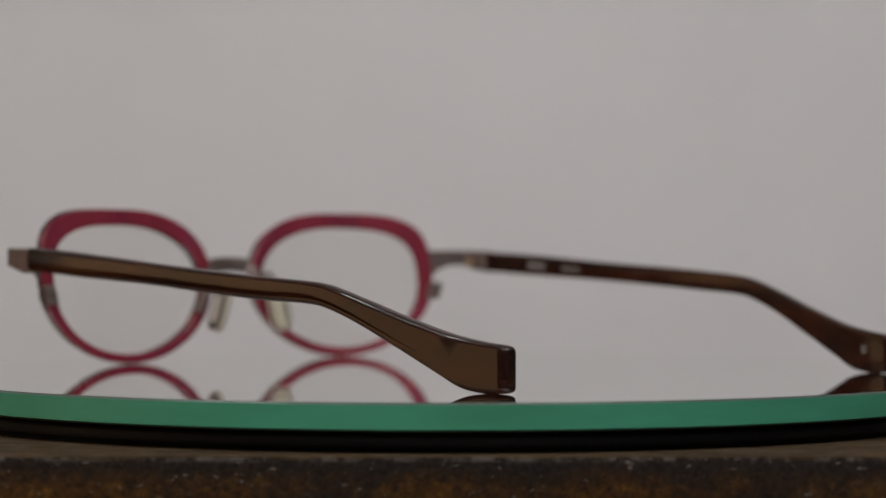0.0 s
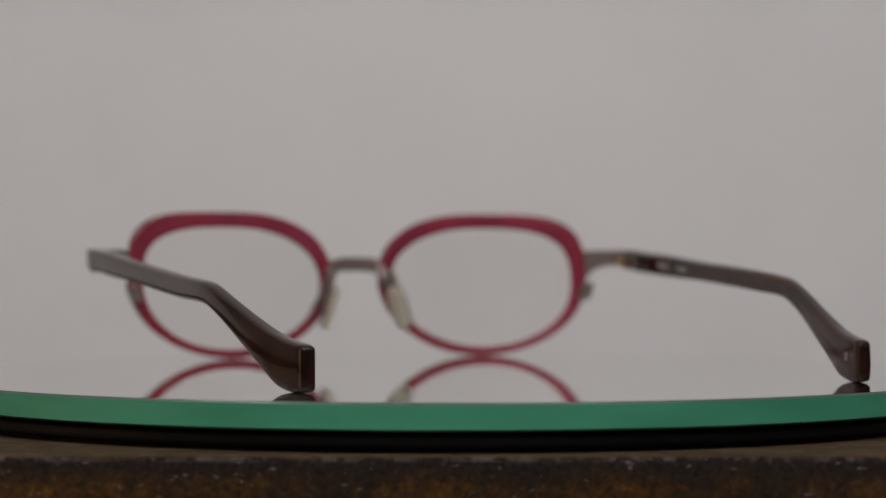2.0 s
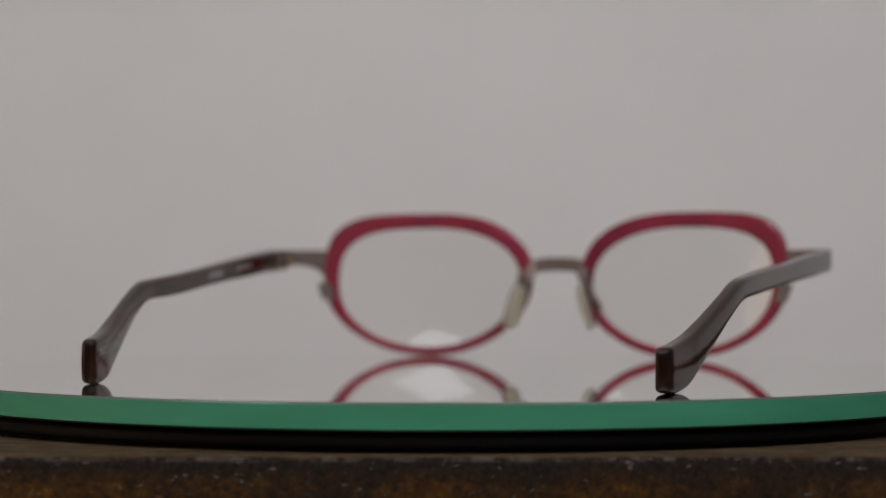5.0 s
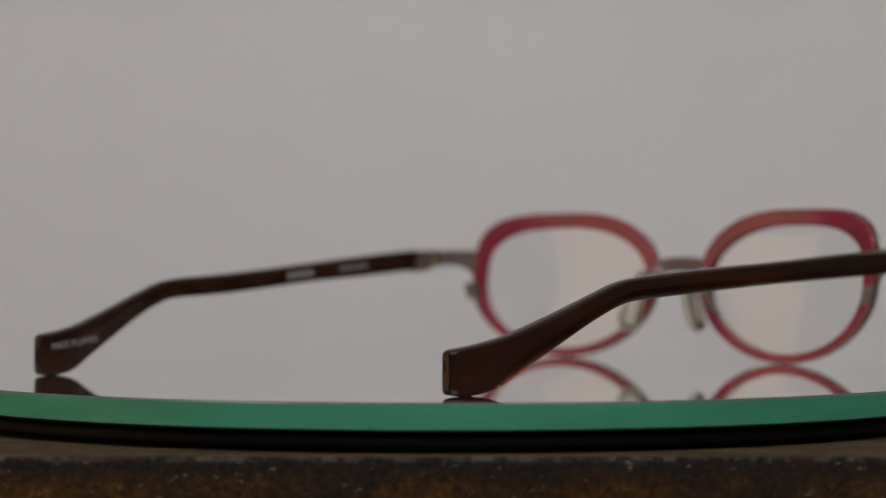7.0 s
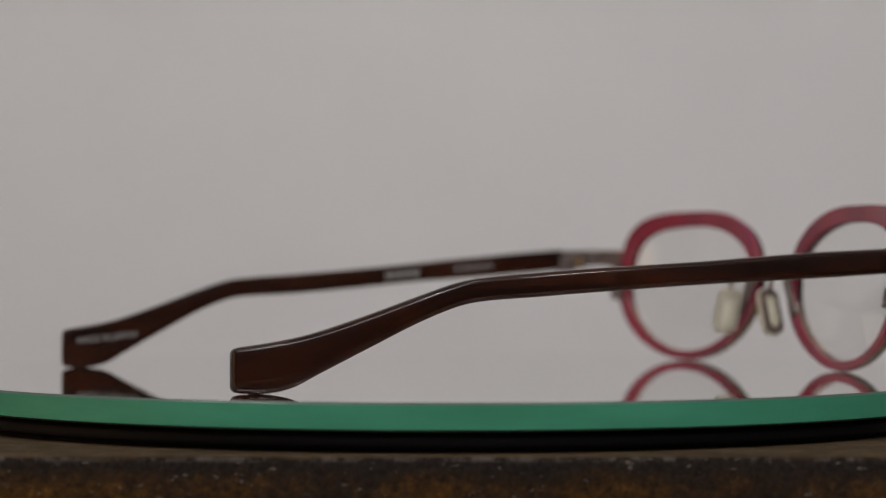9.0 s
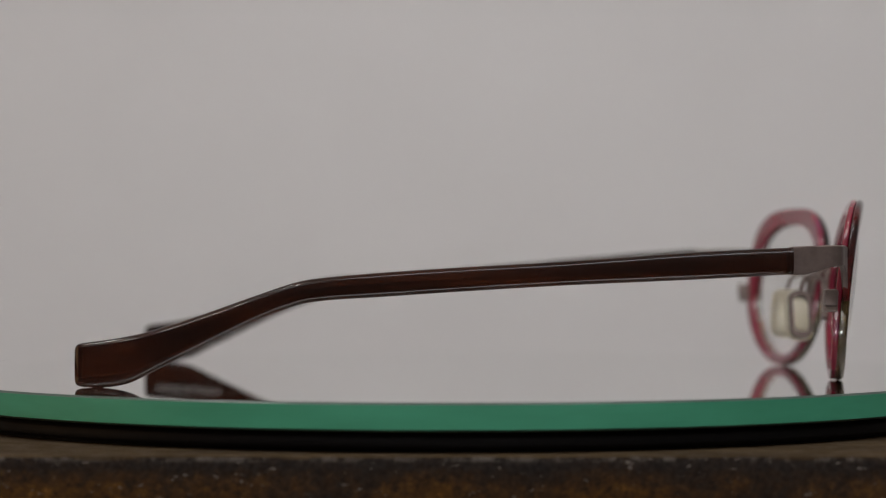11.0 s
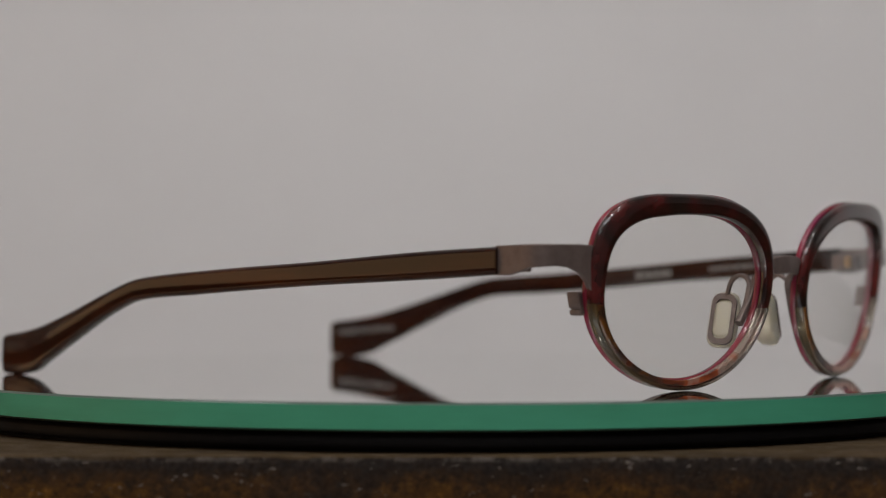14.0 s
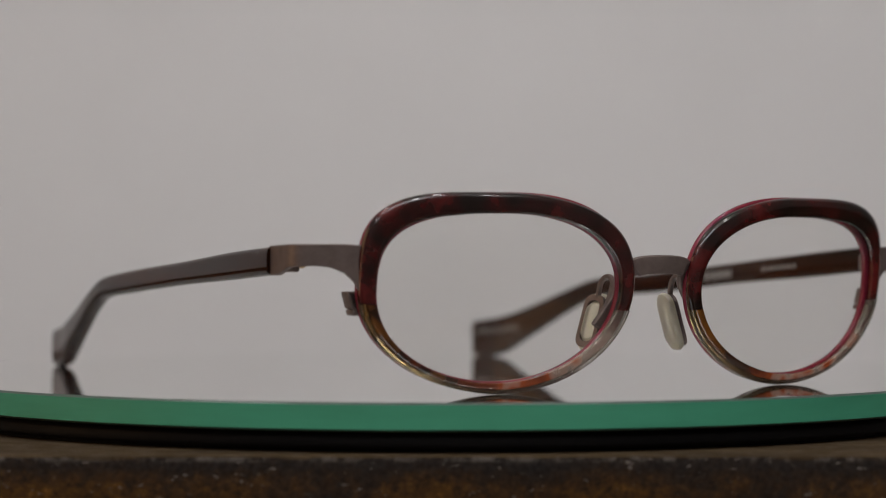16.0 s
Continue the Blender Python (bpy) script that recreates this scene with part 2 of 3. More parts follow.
def backdrop_board():
    """Light grey board on the back of the table, with a small foot at each end."""
    e = tagged(new("backdrop_board"), "plain light grey backdrop board standing upright on the table", "backdrop")
    e.location = (0.03, 0.0, -0.0088)
    # a thin card; an added few-millimetre forward bow brightens its lower third
    rings = []
    for i in range(33):
        z = 0.72 * i / 32
        y = 0.228 - 0.0085 * max(0.0, 1 - z / 0.20) ** 2
        rings.append([(-0.48, y, z), (0.48, y, z), (0.48, y + 0.004, z), (-0.48, y + 0.004, z)])
    part("panel", loft_bm(rings), WALL, e)
    for fx in (-0.44, 0.44):
        part("foot", box_bm(fx - 0.015, 0.2325, 0.0, fx + 0.015, 0.256, 0.12, 0.002), WALL, e)
    return e


backdrop_board()
wall("wall_east", (1.6, -2.4, -0.9, 1.7, 0.26, 1.7), ROOM, "taupe painted wall")


def glow_wall(name, number, turned, u0, u1, z0, z1, w0, w1, light):
    """A wall in four pieces round one opening, with its frame and an added glowing sheet behind that stands for a
    warm-lit wall. turned: pose of the wall's plane, x along it, y outwards.
    """
    bm = bmesh.new()
    for b in ((w0, -0.9, u0, 1.7), (u1, -0.9, w1, 1.7), (u0, -0.9, u1, z0), (u0, z1, u1, 1.7)):
        bmesh.ops.create_cube(bm, size=1.0, matrix=Matrix.LocRotScale(((b[0] + b[2]) / 2, 0.05, (b[1] + b[3]) / 2), None, (b[2] - b[0], 0.1, b[3] - b[1])))
    bm.transform(turned)
    tagged(mesh_ob(name, bm, ROOM, False), "taupe painted wall with one added glowing opening", "wall", kind="structure")
    opening_root = tagged(new(number), "white framed opening with an added warm glow standing for a lit wall", "window", kind="structure")
    for q in ((u0, z0, u0 + 0.04, z1), (u1 - 0.04, z0, u1, z1), (u0 + 0.04, z0, u1 - 0.04, z0 + 0.04), (u0 + 0.04, z1 - 0.04, u1 - 0.04, z1)):
        bm = box_bm(q[0], 0.03, q[1], q[2], 0.08, q[3], 0.004)
        bm.transform(turned)
        part("opening_frame", bm, WHITE, opening_root)
    bm = box_bm(u0 - 0.3, 0.2, z0 - 0.3, u1 + 0.3, 0.22, z1 + 0.3)
    bm.transform(turned)
    tagged(mesh_ob("backdrop", bm, light, False), "added warm glowing sheet standing for a lit wall", "sky", kind="structure")


WHITE = Mat("white_enamel", (0.8, 0.8, 0.8), 0.4).m
glow_wall("wall_west", "glow_opening", pose(-1.6, 0, 0, 0, 0, 90), -0.87, 0.23, -0.32, 0.92, -2.4, 0.26, glow("warm_wall_glow", (1.0, 0.62, 0.32), 1.0))
wall("wall_south", (-1.7, -2.5, -0.9, 1.7, -2.4, 1.7), ROOM, "taupe painted wall")
tagged(mesh_ob("floor", box_bm(-1.7, -2.5, -1.0, 1.7, 0.36, -0.9), FLOOR, False), "brown wooden floor", "floor", kind="structure")
tagged(mesh_ob("ceiling", box_bm(-1.7, -2.5, 1.7, 1.7, 0.36, 1.8), CEIL, False), "white painted ceiling", "ceiling", kind="structure")


def added_ceiling_lamp():
    # body of the added room light, out of view
    e = tagged(new("added_light_panel"), "flat white panel under the ceiling, added to light the room", "lamp")
    e.location = (0.3, -1.75, 1.66)
    part("housing", box_bm(-0.78, -0.48, 0.015, 0.78, 0.48, 0.04, 0.004), WHITE, e)
    part("diffuser", box_bm(-0.75, -0.45, 0.0, 0.75, 0.45, 0.015), glow("lamp_glow", (1.0, 0.985, 1.0), 2.0), e)


added_ceiling_lamp()


def hanging_lamp():
    """Flat square lamp hung by two thin cords, turned askew to the walls."""
    e = tagged(new("pendant_light"), "flat square white lamp hung from the ceiling, switched on", "lamp")
    e.matrix_world = pose(-0.80, -1.92, 1.14, 0, 0, 37)
    part("housing", box_bm(-0.29, -0.26, 0.012, 0.29, 0.26, 0.035, 0.004), WHITE, e)
    part("diffuser", box_bm(-0.28, -0.25, 0.0, 0.28, 0.25, 0.012), glow("cool_lamp_glow", (0.95, 0.97, 1.0), 3.2), e)
    for cx in (-0.2, 0.2):
        cord = lathe_bm([(0.002, 0.035, 0), (0.002, 0.56, 0)], 8)
        part("cord", placed(cord, Matrix.Translation((cx, 0, 0))), BLACK, e)
    return e


def placed(bm, m):
    bm.transform(m)
    return bm


hanging_lamp()


def pendant(x, y):
    """Small round lamp under the ceiling; its socket and bulb."""
    e = tagged(new("ceiling_spot"), "small round lamp with a lit bulb under the ceiling", "lamp", "small ceiling lamps")
    e.location = (x, y, 1.7)
    socket = lathe_bm([(0.045, 0.0, 0), (0.045, -0.02, 0), (0.030, -0.03, 0), (0.030, -0.09, 0), (0.046, -0.115, 0)], 24)
    part("socket", socket, WHITE, e)
    rings = [(0.020, -0.116, 0), (0.044, -0.122, 0), (0.050, -0.134, 0), (0.046, -0.146, 0), (0.024, -0.153, 0)]
    part("bulb", lathe_bm(rings, 20), BULB_GLOW, e, "lit warm bulb")
    return e


BULB_GLOW = glow("bulb_glow", (1.0, 0.96, 0.92), 12.0)
for bx, by in BULBS:
    pendant(bx, by)


# ---- the table board and the turntable ----
def table():
    e = tagged(new("table"), "dark stained wooden table with a worn speckled edge", "table")
    e.location = (0, 0, -0.0088)
    part("tabletop", box_bm(-0.75, -0.1115, -0.032, 0.75, 0.258, 0.0, 0.0006, 2), WOOD_TOP, e)
    # edge band: a strip of the same dark board, slightly uneven along its upper arris
    bm = bmesh.new()
    cols, rows = 300, 10
    grid = []
    for i in range(cols + 1):
        x = -0.75 + 1.5 * i / cols
        col = []
        for j in range(rows + 1):
            k = j / rows
            z = -0.0004 - 0.031 * k ** 1.5
            y = -0.1120 + 0.00022 * noise.noise(Vector((x * 60, 3.0, z * 200))) + 0.0005 * max(0, 1 - j / 1.5)
            z += 0.00022 * noise.noise(Vector((x * 110, 7.0, 1.0))) * max(0, 1 - j / 3)
            col.append(bm.verts.new((x, y, z)))
        grid.append(col)
    for i in range(cols):
        for j in range(rows):
            bm.faces.new((grid[i][j], grid[i + 1][j], grid[i + 1][j + 1], grid[i][j + 1]))
    back = [[bm.verts.new((v.co.x, -0.1114, v.co.z)) for v in (c[0], c[-1])] for c in grid]
    for i in range(cols):
        bm.faces.new((grid[i][0], back[i][0], back[i + 1][0], grid[i + 1][0]))
        bm.faces.new((grid[i][-1], grid[i + 1][-1], back[i + 1][1], back[i][1]))
        bm.faces.new((back[i][0], back[i][1], back[i + 1][1], back[i + 1][0]))
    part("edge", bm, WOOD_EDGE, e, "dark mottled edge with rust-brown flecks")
    for sx in (-0.70, 0.70):
        for sy in (-0.07, 0.19):
            part("leg", box_bm(sx - 0.03, sy - 0.03, -0.8912, sx + 0.03, sy + 0.03, -0.032, 0.003), WOOD_EDGE, e)
    return e


table()


def turntable():
    e = tagged(new("turntable"), "low black plastic motorised display turntable", "turntable")
    e.location = (0, 0, -0.0088)
    part("platter", lathe_bm([(0.1040, 0.0006, 0), (0.1082, 0.0006, 0), (0.1089, 0.0012, 0), (0.1090, 0.0022, 0), (0.1086, 0.0030, 0), (0.1082, 0.0038, 0), (0.10, 0.0038, 0)]), BLACK, e)
    part("base", lathe_bm([(0.106, 0.0, 0), (0.1075, 0.0002, 0), (0.1075, 0.0006, 0), (0.10, 0.0006, 0)]), BLACK, e)
    return e


def glass_disc():
    R = 0.1105
    bm = lathe_bm([(R - 0.0005, -0.005, 2), (R, -0.0046, 1), (R, -0.0004, 2), (R - 0.0004, 0.0, 0)], 256)
    ob = mesh_ob("glass_plate", bm, [GLASS_TOP, GLASS_EDGE, GLASS_ARRIS])
    return tagged(ob, "round glass plate with a green edge on the black turntable", "glass plate")


turn = turntable()
disc = glass_disc()


# ---- the eyeglasses ----
# local frame, mm: x across (B side positive), y forward, z up from the glass; bridge at x = 0
SHIFT = 5.0
CX, CZ = 32.53, 18.8
# centre, half width to temple and nose, half height up and down, and the squareness of the four quarters
INNER = (32.53, 18.8, 23.15, 23.35, 13.64, 16.45, 3.06, 2.17, 1.96, 2.08)
OUTER = (32.18, 19.3, 27.3, 26.05, 17.2, 19.25, 3.8, 2.38, 1.95, 1.97)


def front_y(x, z):
    """Back face of the front: wrapped round the face and leaning."""
    return 80.75 - (8.55 if x > 0 else 7.15) * (x / 59.5) ** 2 + 0.12 * (z - 18) - SHIFT


def sign_pow(v, p):
    return math.copysign(abs(v) ** p, v)


def oval(a, shape):
    """Egg-shaped outline at the angle a, 0 at the temple side, counter-clockwise from behind."""
    cx, cz, out, nose, up, down, p1, p2, p3, p4 = shape
    c, h = math.cos(a), math.sin(a)
    p = 2 / ((p1 if h > 0 else p4) if c > 0 else (p2 if h > 0 else p3))
    return cx + (out if c > 0 else nose) * sign_pow(c, p), cz + (up if h > 0 else down) * sign_pow(h, p)


def opening(a):
    return oval(a, INNER)


def rim_point(s, a, u, y):
    """u: 0 at the lens to 1 at the outside; y: mm in front of the back face."""
    (x0, z0), (x1, z1) = oval(a, INNER), oval(a, OUTER)
    x, z = x0 + (x1 - x0) * u - 0.18 * s, z0 + (z1 - z0) * u
    return (s * x * MM, (front_y(s * x, z) + y) * MM, z * MM)


def rim_section(y0, y1, r, front=0.0):
    """Closed section in (u, y): rounding r mm; the outer front corner may be rounded more."""
    pts = []
    for cu, cy, a0 in ((1, 1, 0), (0, 1, 90), (0, 0, 180), (1, 0, 270)):
        big = front and cu == 1 and cy == 1
        ru, ry = (0.32, front) if big else (0.14, r)
        mu, my = (1 - ru if cu else ru), (y1 - ry if cy else y0 + ry)
        for i in range(5):
            t = radians(a0 + 22.5 * i)
            pts.append((mu + ru * math.cos(t), my + ry * math.sin(t)))
    return pts


def rim_bm(s, y0, y1, r, a0, a1, steps, front=0.0, ua=0.0, ub=1.0, relief=0.0):
    """relief: share of the width by which the opening is cut back towards the temple, and less so the outside above the nose."""
    full = abs(a1 - a0 - 2 * math.pi) < 1e-6
    sec = [(ua + (ub - ua) * u, y) for u, y in rim_section(y0, y1, r, front)]
    rings = []
    for i in range(steps + (0 if full else 1)):
        a = a0 + (a1 - a0) * i / steps
        cut = relief * max(0.0, math.cos(a + 0.35)) ** 0.7
        full_width = 1 - 0.7 * relief * math.exp(-((a - 2.05) / 0.6) ** 2)
        rings.append([rim_point(s, a, cut + (full_width - cut) * u, y) for u, y in sec])
    return loft_bm(rings, full)


def lens_bm(s):
    bm = bmesh.new()
    N, M = 96, 7
    skins = []
    for off in (0.9, 2.0):
        mid = bm.verts.new((s * CX * MM, (front_y(s * CX, CZ) + off + 1.3) * MM, CZ * MM))
        rings = []
        for k in range(1, M + 1):
            q = k / M * 1.018
            ring = []
            for i in range(N):
                x, z = opening(2 * math.pi * i / N)
                x, z = CX + (x - CX) * q - 0.18 * s, CZ + (z - CZ) * q
                ring.append(bm.verts.new((s * x * MM, (front_y(s * x, z) + off + 1.3 * (1 - q * q)) * MM, z * MM)))
            rings.append(ring)
        for i in range(N):
            j = (i + 1) % N
            bm.faces.new((mid, rings[0][i], rings[0][j]))
            for k in range(M - 1):
                bm.faces.new((rings[k][i], rings[k + 1][i], rings[k + 1][j], rings[k][j]))
        skins.append(rings[-1])
    for i in range(N):
        j = (i + 1) % N
        bm.faces.new((skins[0][i], skins[1][i], skins[1][j], skins[0][j]))
    return bm


# temple: rows of y, upper edge, lower edge, inner half thickness, x of its middle
TEMPLE = [(62.4, 26.5, 21.5, 1.6, 69.3), (44, 25.6, 20.5, 1.6, 68.4), (20, 23.9, 19.4, 1.55, 67.0), (0, 22.75, 18.2, 1.5, 65.7), (-14, 21.8, 17.25, 1.5, 64.8),
          (-24, 20.95, 16.6, 1.5, 64.1), (-30, 20.0, 15.6, 1.5, 63.5), (-38, 17.4, 12.6, 1.5, 62.5), (-48, 13.9, 7.8, 1.6, 60.9), (-57, 11.05, 3.4, 1.7, 59.4),
          (-62, 9.85, 0.95, 1.65, 58.5), (-67, 9.0, 0.05, 1.6, 57.7), (-71.0, 8.5, 0.1, 1.55, 57.1)]


def temple_rows(s):
    """Side A hangs a little lower in its middle and leans further in at the tip."""
    rows = []
    for y, zt, zb, h, x in smooth_curve(TEMPLE, 6):
        tip = max(0.0, min(1.0, (-24 - y) / 47))
        if s < 0:
            dz = -1.0 * math.exp(-((y + 8) / 29) ** 2)
            rows.append((y + 1.3 * tip, zt + dz + 0.5 * max(0, (y - 40) / 22) + 0.4 * tip, zb + dz + 0.4 * max(0, (y - 40) / 22), h, x - 1.1 * tip ** 1.5))
        else:
            rows.append((y + 0.7 * tip, zt, zb, h, x + 0.6 * tip))
    return rows


def temple_section(h, half, r):
    """Rounded section with extra points up its outer side, which is slightly domed."""
    pts = rounded(2 * h, 2 * half, r, 4)
    rise = [(h, -(half - r) + 2 * (half - r) * k / 6) for k in range(1, 6)]
    return pts + rise


def temple_bm(s):
    rows = temple_rows(s)
    y, zt, zb, h, x = rows[-1]
    rows += [(y - 0.9, zt - 0.2, zb + 0.15, h - 0.10, x - 0.15), (y - 1.4, zt - 0.45, zb + 0.35, h - 0.32, x - 0.25),
             (y - 1.7, zt - 0.9, zb + 0.8, h - 0.65, x - 0.3), (y - 1.8, zt - 1.7, zb + 1.5, h - 1.0, x - 0.3)]
    rings = []
    for y, zt, zb, h, x in rows:
        r = min(1.0, h * 0.62)
        half = (zt - zb) / 2
        ring = []
        for a, b in temple_section(h, half, r):
            dome = 0.20 * (1 - (b / half) ** 2) if a > 0 else 0.0
            ring.append((s * (x + a + dome) * MM, (y - SHIFT) * MM, ((zt + zb) / 2 + b) * MM))
        rings.append(ring)
    return loft_bm(rings)


def temple_at(s, y):
    rows = temple_rows(s)
    ys = [r[0] for r in rows][::-1]
    return [float(np.interp(y, ys, [r[k] for r in rows][::-1])) for k in range(1, 5)]


def mirror(bm, s):
    if s < 0:
        bmesh.ops.scale(bm, vec=(-1, 1, 1), verts=bm.verts)
    return bm


def endpiece_bm(s):
    """Brown metal lug: from the rim outwards, round the corner and back to the temple."""
    rings = []
    # x, y, upper z, lower z along the lug's outer face
    rows = [(57.2, None, 26.6, 15.0), (58.6, None, 26.7, 17.4), (60.0, None, 26.8, 20.2), (61.6, None, 26.9, 21.8), (64.0, None, 26.9, 22.8), (66.6, None, 26.9, 23.1)]
    rows = [(x, front_y(s * x, 24) + 1.75, zt, zb) for x, y, zt, zb in rows]
    yc = rows[-1][1]
    for k in range(1, 6):
        a = radians(90 * k / 5)
        rows.append((66.6 + 3.6 * math.sin(a), yc - 3.6 * (1 - math.cos(a)), 26.9, 23.1 - 0.3 * k / 5))
    y_end = 61.9 - SHIFT
    for k in range(1, 6):
        y = yc - 3.6 + (y_end - yc + 3.6) * k / 5
        rows.append((70.2 + 0.1 * k / 5, y, 26.9 - 0.25 * k / 5, 22.7 - 1.3 * min(1, k / 3)))
    for i, (x, y, zt, zb) in enumerate(rows):
        a, b = rows[max(i - 1, 0)], rows[min(i + 1, len(rows) - 1)]
        d = Vector((b[0] - a[0], b[1] - a[1])).normalized()
        n = Vector((d.y, -d.x)) * 1.1
        ring = []
        for q, z in ((0, zt - 0.2), (0.2, zt), (0.8, zt), (1, zt - 0.2), (1, zb + 0.2), (0.8, zb), (0.2, zb), (0, zb + 0.2)):
            ring.append(((x + n.x * q) * MM, (y + n.y * q) * MM, z * MM))
        rings.append(ring)
    return loft_bm(rings)


def hook_bm(s):
    """Small closing block at the rim's side: a long and a short barrel on one core, leaning with the rim."""
    bm = bmesh.new()
    y = front_y(s * 59.5, 16.5)
    for z0, z1, inset, r in ((14.3, 15.35, 0.0, 0.3), (15.5, 18.6, 0.0, 0.35), (14.6, 18.3, 0.35, 0.1)):
        b = box_bm((56.4 + inset) * MM, (y - 1.7 + inset) * MM, z0 * MM, (59.4 - inset) * MM, (y + 0.8) * MM, z1 * MM, r * MM, 2)
        me = bpy.data.meshes.new("block")
        b.to_mesh(me)
        b.free()
        bm.from_mesh(me)
        bpy.data.meshes.remove(me)
    for v in bm.verts:
        v.co.x += 0.30 * (v.co.z - 0.0145)
    return bm


def bridge_bm():
    """Arched metal saddle with a leg down each rim."""
    pts = [(-12.0, 12.0), (-9.0, 16.2), (-7.3, 19.6), (-6.2, 22.2), (-4.4, 23.1), (0, 23.35), (4.4, 23.1), (6.2, 22.2), (7.3, 19.6), (9.0, 16.2), (12.0, 12.0)]
    path = [Vector((x, front_y(x, z) + (1.5 if abs(x) < 5.6 else 1.5 - 2.0 * min(1, (abs(x) - 5.6) / 1.6)) + 0.6 * max(0, 1 - abs(x) / 6), z)) for x, z in smooth_curve(pts, 6)]
    rings = []
    for i, q in enumerate(path):
        d = path[min(i + 1, len(path) - 1)] - path[max(i - 1, 0)]
        d.y = 0
        d.normalize()
        u = Vector((-d.z, 0, d.x))
        h = 3.5 - 1.8 * min(1, max(0, (abs(q.x) - 5.5) / 3))
        rings.append([(q + u * b + Vector((0, a, 0))) * MM for a, b in rounded(1.3, h, 0.35, 3)])
    return loft_bm(rings)


def pad_frame(s):
    """Pose of the nose pad: leaning outwards towards the bottom and turned to the nose."""
    return Matrix.Translation((s * 9.2 * MM, (74.4 - SHIFT) * MM, 12.6 * MM)) @ Euler((0, radians(-17 * s), 0)).to_matrix().to_4x4() @ Euler((0, 0, radians(-78 * s))).to_matrix().to_4x4()


def ring_plate_bm(w0, h0, w1, h1, t0, t1):
    out, inn = rounded(w0, h0, w0 * 0.38, 5), rounded(w1, h1, w1 * 0.38, 5)
    bm = bmesh.new()
    lay = [[bm.verts.new((x * MM, t * MM, z * MM)) for x, z in q] for q, t in ((out, t0), (out, t1), (inn, t1), (inn, t0))]
    n = len(out)
    for k in range(4):
        for i in range(n):
            j = (i + 1) % n
            bm.faces.new((lay[k][i], lay[k][j], lay[(k + 1) % 4][j], lay[(k + 1) % 4][i]))
    return bm


def pad_bm():
    rings = []
    for y, q in ((-1.5, 0.55), (-1.35, 0.82), (-0.9, 0.97), (-0.3, 1.0), (0.1, 0.96), (0.35, 0.66), (0.9, 0.60), (1.1, 0.5)):
        rings.append([(x * MM, y * MM, z * MM) for x, z in rounded(5.9 * q, 11.3 * q - (1 - q) * 0.5, 2.3 * q, 5)])
    return loft_bm(rings)


def text_bm(words, size):
    cu = bpy.data.curves.new("words", "FONT")
    cu.body, cu.size, cu.extrude, cu.align_x, cu.align_y = words, size, 0.00002, "CENTER", "CENTER"
    ob = bpy.data.objects.new("words", cu)
    scene.collection.objects.link(ob)
    bpy.context.view_layer.update()
    me = bpy.data.meshes.new_from_object(ob.evaluated_get(bpy.context.evaluated_depsgraph_get()))
    bm = bmesh.new()
    bm.from_mesh(me)
    bpy.data.objects.remove(ob)
    bpy.data.curves.remove(cu)
    bpy.data.meshes.remove(me)
    return bm


def on_inner_face(s, y, dz, half):
    """Pose on the inside of a temple for print that reaches half mm to each side; x runs along the print, z off the face."""
    def spot(v):
        zt, zb, h, x = temple_at(s, v)
        return Vector((s * (x - h - 0.03), v - SHIFT, (zt + zb) / 2 + dz))
    a, b = spot(y + s * half), spot(y - s * half)
    ex = (b - a).normalized()
    ez = Vector((-s * abs(ex.y), s * ex.x * math.copysign(1, ex.y), 0)).normalized()
    ez = (ez - ex * ez.dot(ex)).normalized()
    ey = ez.cross(ex)
    mid = (a + b) / 2
    zt, zb, h, x = temple_at(s, y)
    mid.x = (mid.x if s * mid.x < s * (s * (x - h - 0.03)) else s * (x - h - 0.03))
    return Matrix.Translation(mid * MM) @ Matrix((ex, ey, ez)).transposed().to_4x4()


def bars_bm(widths, h, gap):
    """Row of small strokes in place of letters."""
    bm = bmesh.new()
    x = -(sum(widths) + gap * (len(widths) - 1)) / 2
    for w in widths:
        bmesh.ops.create_cube(bm, size=1.0, matrix=Matrix.LocRotScale(((x + w / 2) * MM, 0, 0), None, (w * MM, h * MM, 0.00004)))
        x += w + gap
    return bm


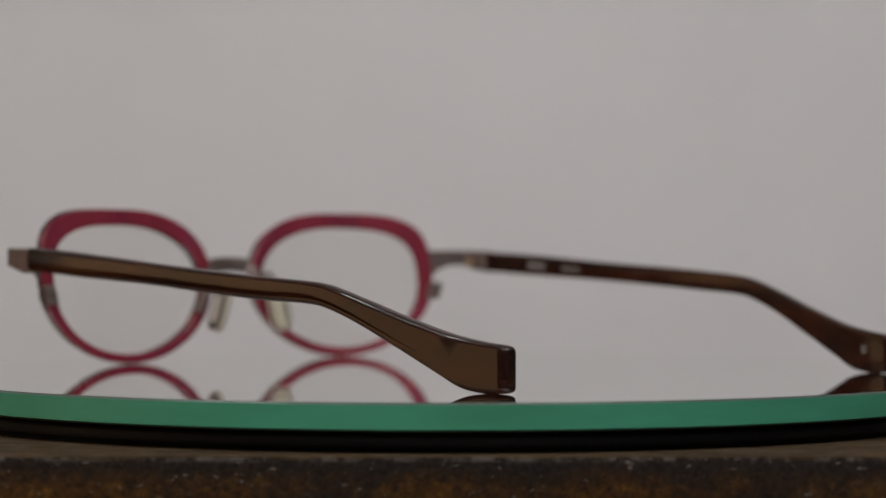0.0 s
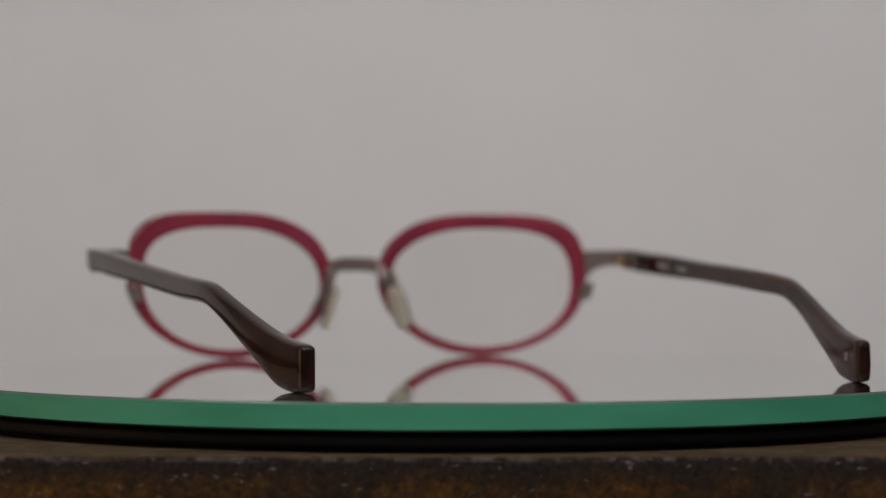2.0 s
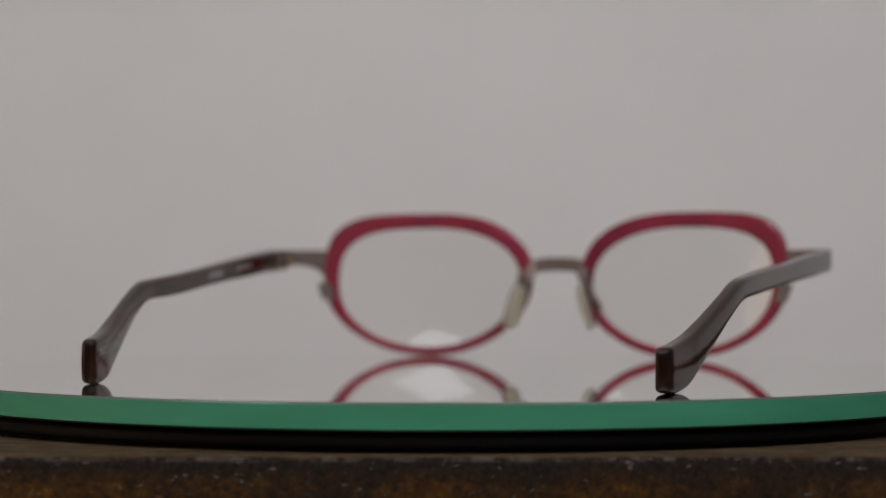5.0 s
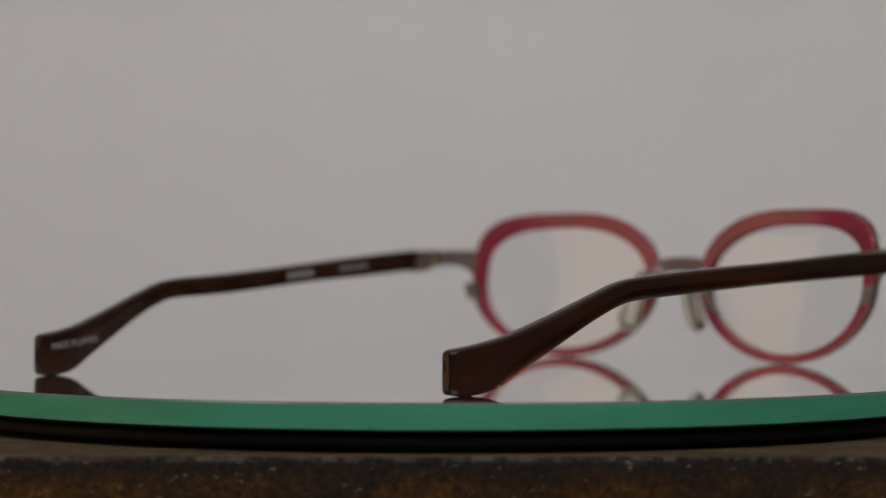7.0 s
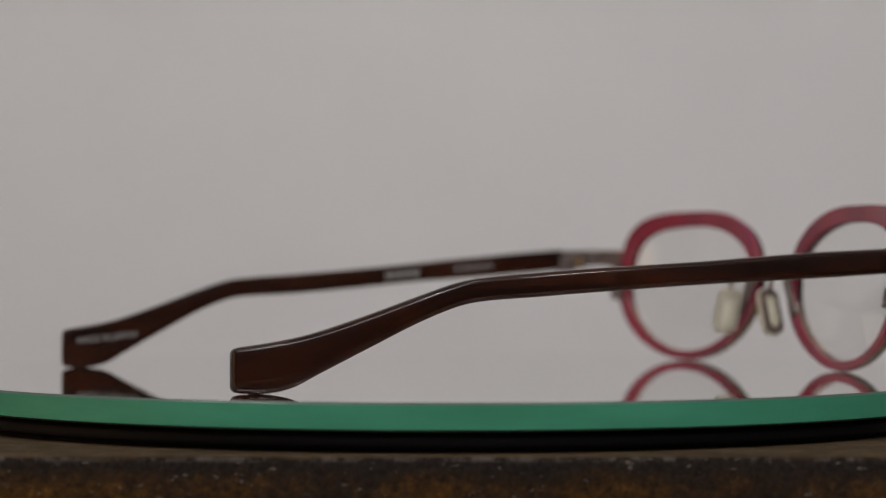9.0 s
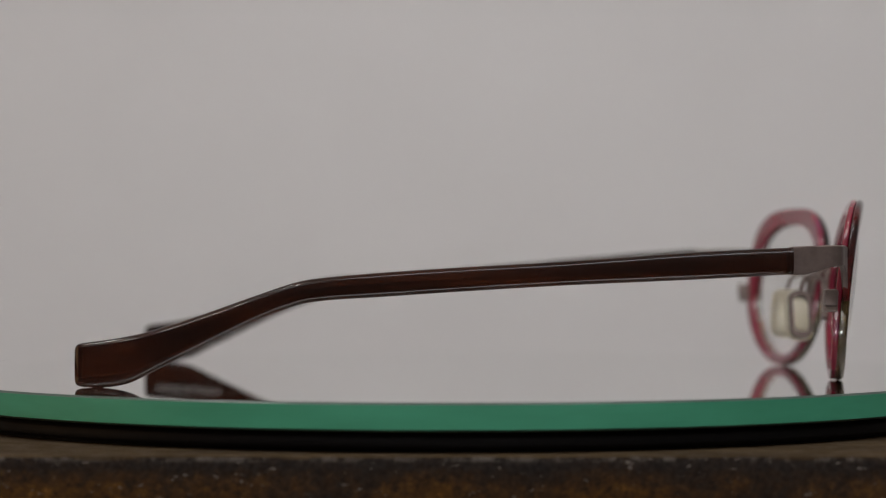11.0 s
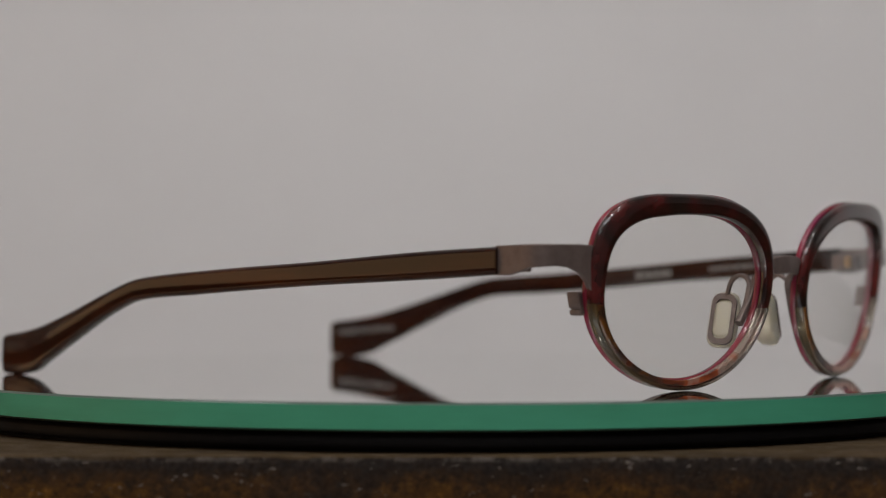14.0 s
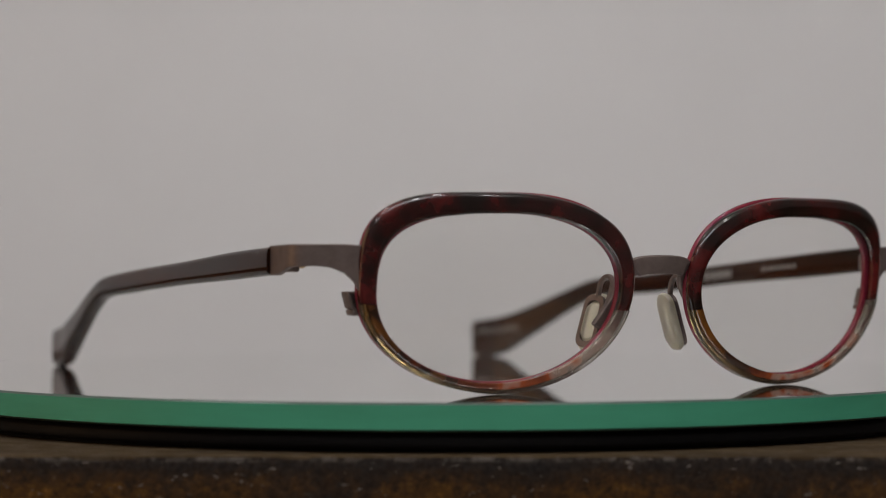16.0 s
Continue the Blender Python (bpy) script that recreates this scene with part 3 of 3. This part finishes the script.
def eyeglasses():
    g = tagged(new("eyeglasses"), "red tortoise oval eyeglasses with brown temples on a glass plate", "eyeglasses")
    seam0, seam1 = radians(-9), radians(194)
    for s in (-1, 1):
        rim = part("rim", rim_bm(s, 0.1, 1.4, 0.35, 0, 2 * math.pi, 144, 0.0, 0.0, 0.94), RASP, g, "raspberry acetate back layer of the rim")
        part("upper_front", rim_bm(s, 1.4, 2.95, 0.4, seam0, seam1, 84, 1.1, 0.0, 1.0, 0.24), TORTOISE, rim, "dark red tortoise acetate upper half")
        part("lower_front", rim_bm(s, 1.42, 2.9, 0.3, seam1, seam0 + 2 * math.pi, 60, 1.0, 0.66, 1.0, 0.24), CLEAR[s], rim, "clear acetate lower half")
        part("lower_streak", rim_bm(s, 1.42, 2.95, 0.3, seam1, seam0 + 2 * math.pi, 60, 0.5, 0.0, 0.64, 0.24), AMBER[s], rim, "amber and brown streaked inner strip")
        part("lens", lens_bm(s), LENS, g, "clear plastic lens")
        part("endpiece", mirror(endpiece_bm(s), s), METAL, g, "brown metal endpiece")
        part("rim_lock", mirror(hook_bm(s), s), METAL, g, "brown metal closing block")
        # nose pad with its loop-shaped arm
        m = pad_frame(s)
        pad = part("nose_pad", placed(pad_bm(), m), PAD, g, "cream silicone nose pad")
        part("pad_holder", placed(ring_plate_bm(4.9, 10.2, 3.2, 7.9, -1.0, 1.0), m), METAL, pad, "brown metal pad holder")
        arm = [(10.4, front_y(10, 14) - 0.6, 14.0), (9.2, front_y(9, 17) - 0.8, 17.2), (8.2, front_y(8, 20) - 1.4, 20.0), (8.0, front_y(8, 21) - 3.4, 21.2), (8.2, front_y(8, 20) - 5.2, 20.0), (8.3, 74.7 - SHIFT, 17.0)]
        part("pad_arm", mirror(wire_bm(arm, 1.0, 0.8, 0.25, 6), s), METAL, pad)
        # temple, its hinge and print
        temple = part("temple", temple_bm(s), BROWN, g, "glossy brown acetate temple with a flared tip")
        hinge = part("hinge", mirror(box_bm(67.0 * MM, (61.5 - SHIFT) * MM, 22.0 * MM, 69.6 * MM, (67.5 - SHIFT) * MM, 25.4 * MM, 0.4 * MM), s), METAL, temple)
        for kx, ky in ((66.0, 66.0), (67.7, 65.2)):
            bm = lathe_bm([(0.35 * MM, -1.25 * MM, 0), (0.68 * MM, -1.05 * MM, 0), (0.68 * MM, 1.05 * MM, 0), (0.35 * MM, 1.25 * MM, 0)], 20)
            part("hinge_pin", placed(bm, Matrix.Translation((s * kx * MM, (ky - SHIFT) * MM, 23.9 * MM))), GOLD, hinge, "brass hinge barrel")
        if s < 0:
            part("print", placed(text_bm("MADE IN JAPAN", 0.00215), on_inner_face(s, -61, 0.35, 7) @ Matrix.Rotation(radians(-9), 4, "Z")), SILVER, temple, "silver printed words")
            part("logo_print", placed(bars_bm([0.5, 0.9, 0.35, 0.9, 0.5, 0.8, 0.35, 0.9, 0.5], 1.7, 0.45), on_inner_face(s, 16.5, 0, 4)), SILVER, temple, "silver printed mark")
            part("model_print", placed(bars_bm([0.45, 0.7, 0.3, 0.7, 0.45, 0.6, 0.3, 0.7, 0.45, 0.7, 0.3, 0.6], 0.95, 0.42), on_inner_face(s, 36.5, 0.1, 6)), SILVER, temple, "silver printed code")
        else:
            part("logo_print", placed(bars_bm([0.6, 0.8, 0.4, 0.7, 0.35, 0.8], 1.8, 0.45), on_inner_face(s, 42.5, 0, 4)), SILVER, temple, "silver printed mark")
            part("model_print", placed(bars_bm([0.5, 0.6, 0.35, 0.7, 0.4, 0.6, 0.35], 0.95, 0.42), on_inner_face(s, 30, -0.1, 4)), SILVER, temple, "silver printed code")
            part("symbol_print", placed(ring_plate_bm(1.3, 1.6, 0.8, 1.1, -0.02, 0.02), on_inner_face(s, -65.7, 0.4, 2) @ Matrix.Rotation(radians(90), 4, "X")), SILVER, temple, "small silver square mark")
    part("bridge", bridge_bm(), METAL, g, "brown metal bridge")
    return g


glasses = eyeglasses()


# ---- what moves: the turntable, clockwise from above at two turns a minute ----
SPEED, T0 = 12.01, 3.61
OFF_X, OFF_Y = 0.0042, 0.005


def motions():
    times = [0.5 * i for i in range(33)]
    plate, body, ware = [], [], []
    for t in times:
        a = -SPEED * (t - T0)
        c, s = math.cos(radians(a)), math.sin(radians(a))
        ware.append((t, pose(OFF_X * c - OFF_Y * s, OFF_X * s + OFF_Y * c, 0.0, 0, 0, a)))
        plate.append((t, pose(0, 0, 0, 0, 0, a)))
        body.append((t, pose(0, 0, -0.0088, 0, 0, a)))
    walk(disc, plate)
    walk(turn, body)
    walk(glasses, ware)


motions()
